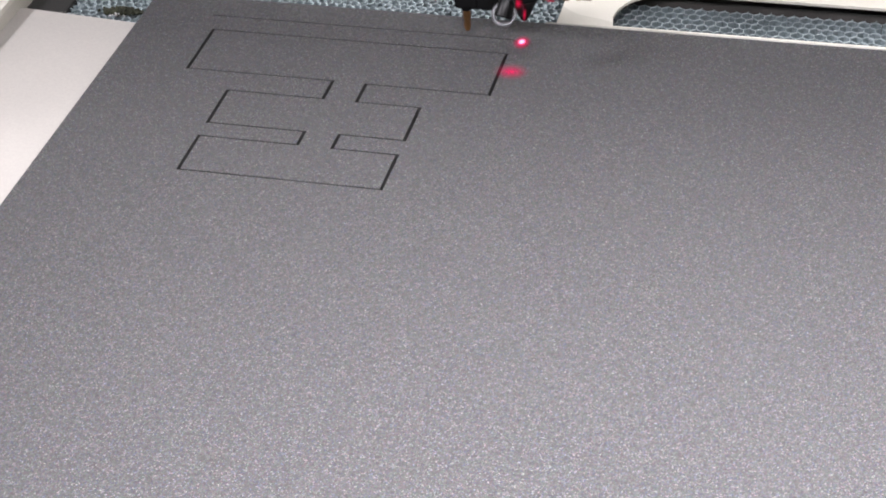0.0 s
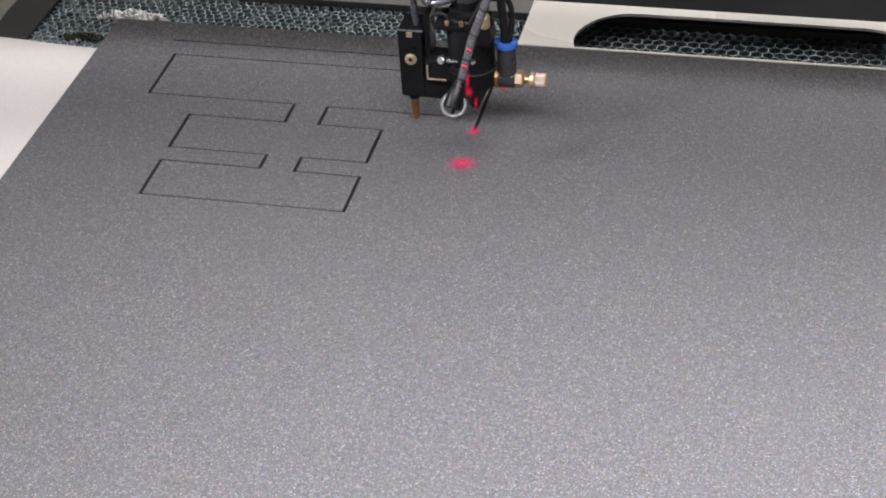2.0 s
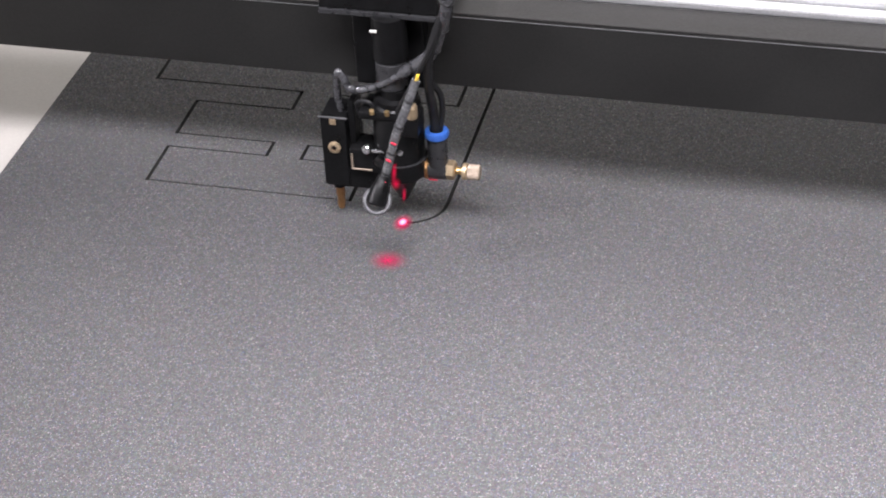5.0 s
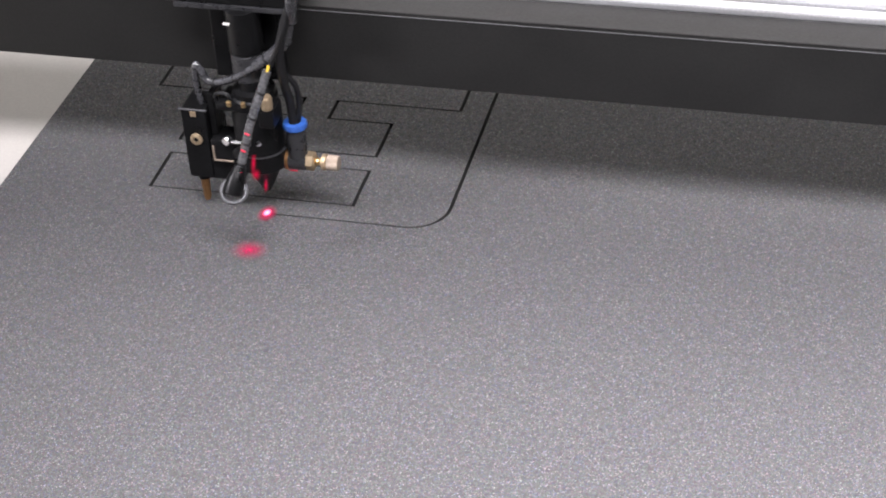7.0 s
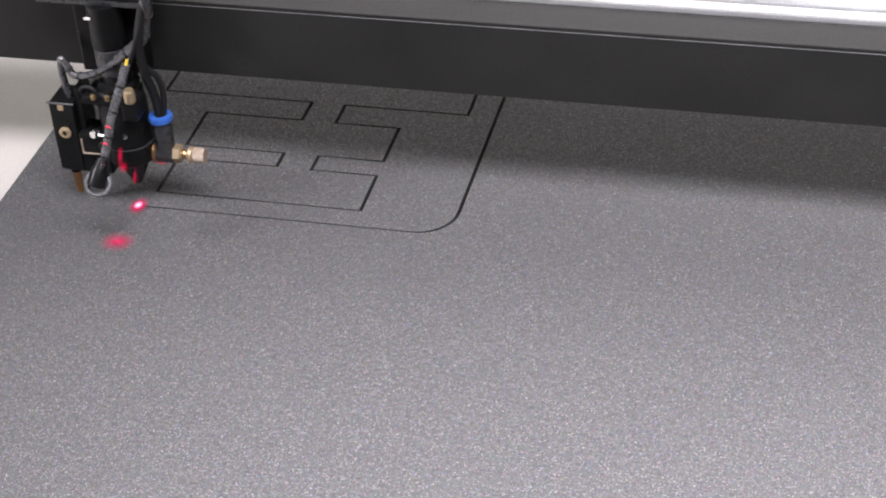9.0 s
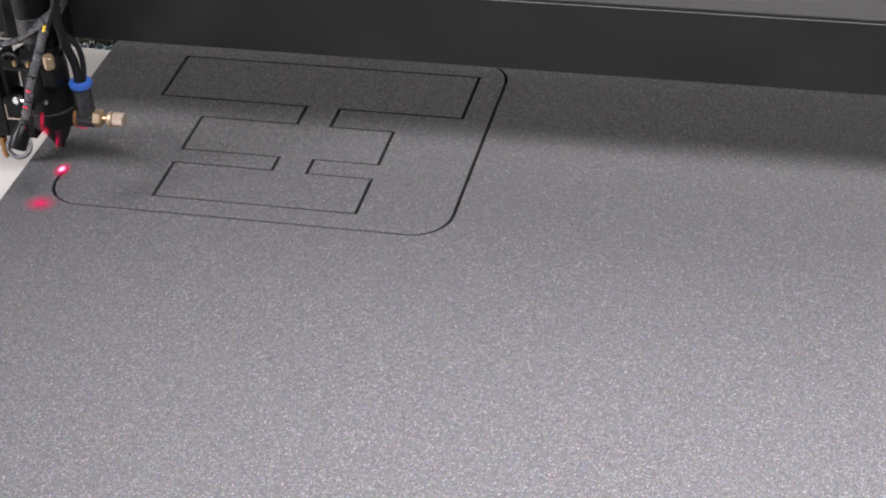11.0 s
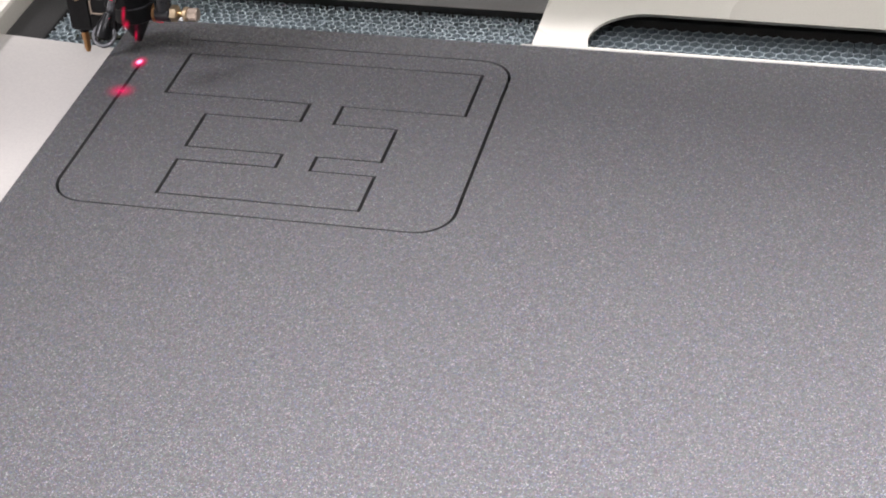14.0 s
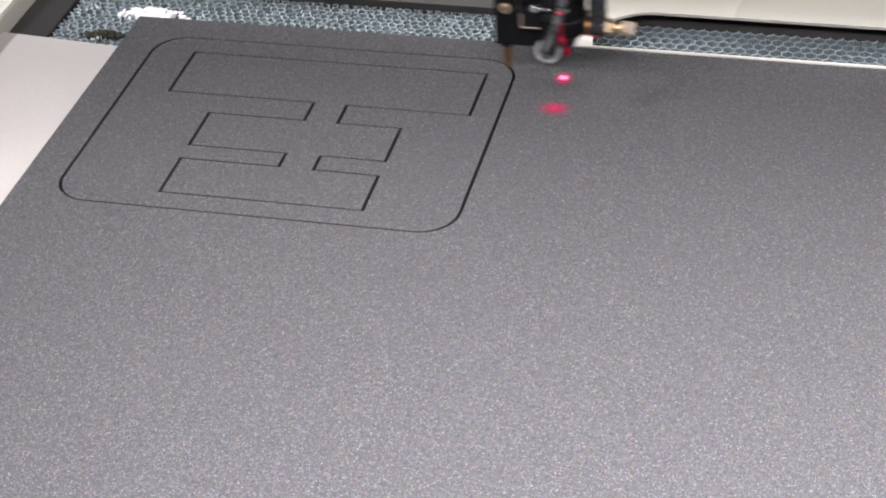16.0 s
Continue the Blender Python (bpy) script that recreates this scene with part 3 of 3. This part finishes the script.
    part("needle", lathe([(0.0016, 0), (0.0020, 0.001), (0.0016, 0.002), (0.0020, 0.003), (0.0016, 0.004), (0.0020, 0.005), (0.0020, 0.0058), (0.0016, 0.0066)], (0.0252, 0.002, 0.0309), (1, 0, 0), n=16), BRASS, valve, "", True)
    part("lock_nut", lathe([(0.0032, 0), (0.0039, 0.0003), (0.0039, 0.0021), (0.0033, 0.0024)], (0.0286, 0.002, 0.0309), (1, 0, 0), n=24), PALEBRASS, valve, "pale brass lock ring", True)
    bm = lathe([(0.0030, 0), (0.0036, 0.0004), (0.0036, 0.0050), (0.0032, 0.0056), (0, 0.0056)], (0.0310, 0.002, 0.0309), (1, 0, 0), n=64)
    for v in bm.verts:
        if round(math.degrees(math.atan2(v.co.z - 0.0309, v.co.y - 0.002)) / 5.625) % 2:
            v.co.y, v.co.z = 0.002 + (v.co.y - 0.002) * 0.95, 0.0309 + (v.co.z - 0.0309) * 0.95
    part("adjusting_knob", bm, KNOB, valve, "finely knurled dull beige brass knob")
    # pointer on its arm, well in front of the nozzle
    stem = [(0.0016, -0.0305, 0.0448), (0.0039, -0.0285, 0.0534), (0.0072, -0.0255, 0.0664), (0.0117, -0.0225, 0.0788), (0.0158, -0.0200, 0.0908)]
    sleeve = part("pointer_tube", tube(stem, 0.0020, 14, 8), POINTER, h, "smoky grey plastic sleeve", True)
    for u in (0.12, 0.34, 0.57, 0.80):
        line = smooth_line(stem, 20)
        i = int(u * (len(line) - 1))
        part("tape_band", lathe([(0.0020, -0.0005), (0.00225, -0.0004), (0.00225, 0.0004), (0.0020, 0.0005)], line[i], line[i + 1] - line[i] + Vector((0.0001, 0, 0)), n=18), RUBBER, sleeve, "black tape band", True)
    part("yellow_wire", tube([(0.0156, -0.0202, 0.0900), (0.0162, -0.0198, 0.0915), (0.0165, -0.0194, 0.0932)], 0.0007, 8, 4), YELLOW, h, "yellow wire end", True)
    barrel = part("pointer_barrel", lathe([(0, 0), (0.0038, 0), (0.0044, 0.0006), (0.0041, 0.0075), (0.0032, 0.0100), (0.0026, 0.0130), (0, 0.0130)], (-0.0010, -0.0372, 0.0363), (0.0024, 0.0062, 0.0095)), BLACK, h, "black pointer barrel", True)
    bm = bmesh.new()
    turn = Vector((0.2, -0.78, 0.55)).normalized().to_track_quat("Z", "Y").to_matrix().to_4x4()
    for i in range(32):
        for j in range(10):
            a, b = 2 * math.pi * i / 32, 2 * math.pi * j / 10
            r = 0.0053 + 0.0011 * math.cos(b)
            bm.verts.new(Matrix.Translation((-0.0009, -0.0345, 0.0364)) @ turn @ Vector((r * math.cos(a), r * math.sin(a), 0.0016 * math.sin(b))))
    bm.verts.ensure_lookup_table()
    for i in range(32):
        for j in range(10):
            k = (i + 1) % 32
            bm.faces.new([bm.verts[q] for q in (i * 10 + j, k * 10 + j, k * 10 + (j + 1) % 10, i * 10 + (j + 1) % 10)])
    part("clip_post", lathe([(0, 0), (0.0015, 0), (0.0017, 0.0005), (0.0017, 0.0105), (0.0014, 0.0110), (0, 0.0110)], (0.0026, -0.0322, 0.0393), (0.04, 0.3, 1), n=16), RUBBER, barrel, "black clip post", True)
    part("end_ring", bm, DULLSTEEL, barrel, "bright metal ring", True)
    part("pointer_arm", tube([(-0.0060, -0.0070, 0.0400), (-0.0050, -0.0160, 0.0440), (0.0010, -0.0250, 0.0485), (0.0031, -0.0290, 0.0498)], 0.0018, 10, 6), BLACK, h, "black arm", True)
    # red laser light caught on the head, painted as small glowing pieces
    for x, y, z in ((0.0022, -0.0332, 0.0462), (0.0045, -0.0310, 0.0558), (0.0066, -0.0291, 0.0635)):
        bm = box((-0.0012, -0.0003, -0.0005), (0.0012, 0.0003, 0.0005), 0.0002)
        bmesh.ops.transform(bm, matrix=pose(x, y, z, 20, 25, 0), verts=bm.verts)
        part("painted_red_glint", bm, RED, h, "red light on the sleeve")
    for (x, y, z), (rx, rz), label in (((0.0012, -0.0118, 0.0300), (0.0028, 0.0034), "red light on the nozzle"), ((0.0008, -0.0120, 0.0365), (0.0016, 0.0075), "red light on the lens tube"),
                                       ((0.0030, -0.0062, 0.0205), (0.0012, 0.0045), "red light on the nozzle tip")):
        bm = bmesh.new()
        bmesh.ops.create_circle(bm, cap_ends=True, segments=28, radius=1.0)
        ob = part("painted_red_glint", bm, GLINT, h, label)
        ob.location, ob.rotation_euler, ob.scale = (x, y, z), (radians(62), 0, 0), (rx, rz, 1)
    part("painted_red_glint", lathe([(0, 0), (0.0003, 0.0003), (0.0003, 0.0040), (0, 0.0042)], (0.0135, -0.0012, 0.0268), (1, 0, 0), n=8), REDDIM, valve, "red light under the valve", True)
    # hoses
    line = [(-0.0265, 0.003, 0.0560), (-0.0268, 0.001, 0.0680), (-0.0252, -0.001, 0.0790), (-0.0228, -0.0015, 0.0770), (-0.0193, -0.002, 0.0718), (-0.0087, -0.004, 0.0746), (0.0060, -0.006, 0.0845), (0.0190, -0.008, 0.0964), (0.0255, -0.013, 0.1110), (0.0310, -0.021, 0.1285), (0.0345, -0.028, 0.1600), (0.0300, -0.034, 0.2200), (0.0200, -0.046, 0.3500)]
    for name, track, r, first, label in (("wrapped_hose", line[:8], 0.0017, 34, "thin hose in shiny spiral wrap"), ("main_hose", line[6:], 0.0028, 4, "thick hose in shiny spiral wrap")):
        hose = part(name, tube(track, r, 14, 10), SLEEVE, h, label, True)
        pts = smooth_line(track, 10)
        for i in range(first, len(pts) - 6, 9):
            part("tape_band", lathe([(r, -0.0005), (r + 0.0003, -0.0004), (r + 0.0003, 0.0004), (r, 0.0005)], pts[i], pts[i + 1] - pts[i - 1], n=16), RUBBER, hose, "black tape band", True)
    part("air_hose", tube([(0.0169, 0.002, 0.0490), (0.0168, 0.001, 0.0620), (0.0172, -0.005, 0.0760), (0.0190, -0.011, 0.0950), (0.0245, -0.016, 0.1120), (0.0330, -0.022, 0.1350), (0.0370, -0.029, 0.1700), (0.0330, -0.037, 0.2300), (0.0250, -0.046, 0.3500)], 0.0021, 12), RUBBER, h, "black air hose", True)
    part("air_hose", tube([(0.0182, 0.003, 0.0490), (0.0202, 0.003, 0.0600), (0.0205, 0.000, 0.0720), (0.0170, -0.006, 0.0840), (0.0200, -0.012, 0.1000), (0.0270, -0.016, 0.1200), (0.0370, -0.024, 0.1600), (0.0350, -0.031, 0.2300), (0.0240, -0.042, 0.3500)], 0.0014, 10), RUBBER, h, "thin black hose", True)
    part("cable", tube([(-0.0160, -0.002, 0.0580), (-0.0165, -0.004, 0.0660), (-0.0100, -0.006, 0.0680), (-0.0080, -0.004, 0.0600)], 0.0009, 8), RUBBER, h, "", True)
    part("cable", tube([(0.0020, -0.008, 0.0640), (0.0080, -0.010, 0.0760), (0.0150, -0.012, 0.0900), (0.0260, -0.018, 0.1150), (0.0360, -0.026, 0.1500), (0.0310, -0.032, 0.2300), (0.0210, -0.040, 0.3500)], 0.0011, 8), RUBBER, h, "", True)
    # carriage
    part("carriage_plate", box((-0.0310, 0.0015, 0.1120), (0.0215, 0.0600, 0.1165), 0.0006), BLACK, h, "black carriage plate")
    part("carriage_lip", box((-0.0310, -0.0020, 0.1085), (0.0215, 0.0014, 0.1110), 0.0005), GREYPLASTIC, h)
    part("carriage_front", box((-0.0310, -0.0012, 0.1112), (0.0215, 0.0014, 0.1300), 0.0005), BLACK, h)
    part("carriage_drop", box((-0.0200, 0.0090, 0.0680), (0.0120, 0.0165, 0.1115), 0.0010), BLACK, h)
    return h


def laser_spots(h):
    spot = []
    # laser light on the foam, painted as glowing discs just above it
    for name, r, m, x, y, z, label in (("laser_spot", 0.0052, SPOT, 0, 0, 0.0012, "glowing disc for the red rim of the laser spot"),
                                       ("laser_core", 0.0021, CORE, 0, 0, 0.0016, "glowing disc for the glaring white-pink laser spot"),
                                       ("laser_tip_glow", 0.0045, HALO, 0, -0.0012, 0.0010, "glowing disc for the red glow where the beam meets the foam"),
                                       ("laser_reflection", 0.0112, HALO, 0.0006, -0.0300, 0.0008, "glowing disc for dim red stray light on the foam")):
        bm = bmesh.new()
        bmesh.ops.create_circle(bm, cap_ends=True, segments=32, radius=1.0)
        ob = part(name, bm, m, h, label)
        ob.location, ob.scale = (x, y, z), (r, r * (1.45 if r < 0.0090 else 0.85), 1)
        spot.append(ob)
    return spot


def gantry():
    g = thing("gantry_beam", "long black gantry beam with a steel rail on top", "gantry beam")
    part("beam", box((-0.20, 0.0180, 0.0655), (0.75, 0.0600, 0.1005), 0.0002), BEAM, g, "black painted beam")
    part("seam_strip", box((-0.20, 0.0178, 0.1002), (0.75, 0.0182, 0.10055), 0.0001), GREY, g, "thin grey strip on the front edge")
    part("top_cover", box((-0.20, 0.0192, 0.1007), (0.75, 0.0385, 0.1018), 0.0003), COVER, g, "dark grey rail base")
    part("linear_rail", box((-0.20, 0.0390, 0.1007), (0.75, 0.0455, 0.1050), 0.0012), RAIL, g, "polished steel linear rail")
    part("rail_back", box((-0.20, 0.0465, 0.1007), (0.75, 0.0590, 0.1075), 0.0020), RAIL, g, "polished steel linear rail")
    return g


def debris():
    rnd = random.Random(7)
    for name, label, m, cx, cy, sx, sy, count, size, cat in (
            ("ash_pile", "crumbly white ash heap on the honeycomb", ASH, -0.021, 0.1960, 0.018, 0.0050, 170, 0.0022, "ash"),
            ("burnt_residue", "dark burnt crumbs on the honeycomb", MOSS, -0.041, 0.1695, 0.011, 0.0030, 110, 0.0018, "residue"),
            ("ash_crumb", "small white ash crumb on the honeycomb", ASH, -0.0590, 0.1990, 0.0022, 0.0008, 5, 0.0007, "ash"),
            ("ash_crumb", "small white ash crumb beside burnt residue", ASH, -0.0420, 0.1650, 0.0050, 0.0006, 9, 0.0006, "ash")):
        bm = bmesh.new()
        for _ in range(count):
            x, y = rnd.gauss(0, 0.45), rnd.gauss(0, 0.45)
            made = bmesh.ops.create_icosphere(bm, subdivisions=1, radius=size * rnd.uniform(0.4, 1.0))["verts"]
            for v in made:
                v.co += v.co.normalized() * rnd.uniform(-0.3, 0.3) * size
                v.co += Vector((cx + x * sx, cy + y * sy, BED + 0.0008 + 0.003 * max(0, 1 - x * x - y * y) * rnd.random()))
        tagged(part(name, bm, m), label, cat, kind="stuff")


room()
machine_bed()
honeycomb()
white_board()
slotted_plate()
FOAM_SHEET = foam_sheet()
HEAD = laser_head()
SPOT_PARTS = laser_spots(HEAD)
GANTRY = gantry()
debris()
STRIPS = kerf_strips(FOAM_SHEET)


def motions():
    times = [i / 10 for i in range(161)]
    walk(HEAD, [(t, pose(*laser_at(t), 0)) for t in times])
    walk(GANTRY, [(t, pose(0, laser_at(t)[1], 0)) for t in times])
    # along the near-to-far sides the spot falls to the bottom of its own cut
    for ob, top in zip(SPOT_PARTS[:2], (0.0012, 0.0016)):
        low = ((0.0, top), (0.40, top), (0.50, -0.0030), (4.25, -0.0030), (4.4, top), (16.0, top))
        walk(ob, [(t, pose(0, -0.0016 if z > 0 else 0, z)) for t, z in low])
    for t, ob in STRIPS:
        walk(ob, [(0.0, pose(0, 0, 0)), (max(t - 0.034, 0.001), pose(0, 0, 0)), (t + 0.034, pose(0, 0, -0.0075)), (16.0, pose(0, 0, -0.0075))])


motions()
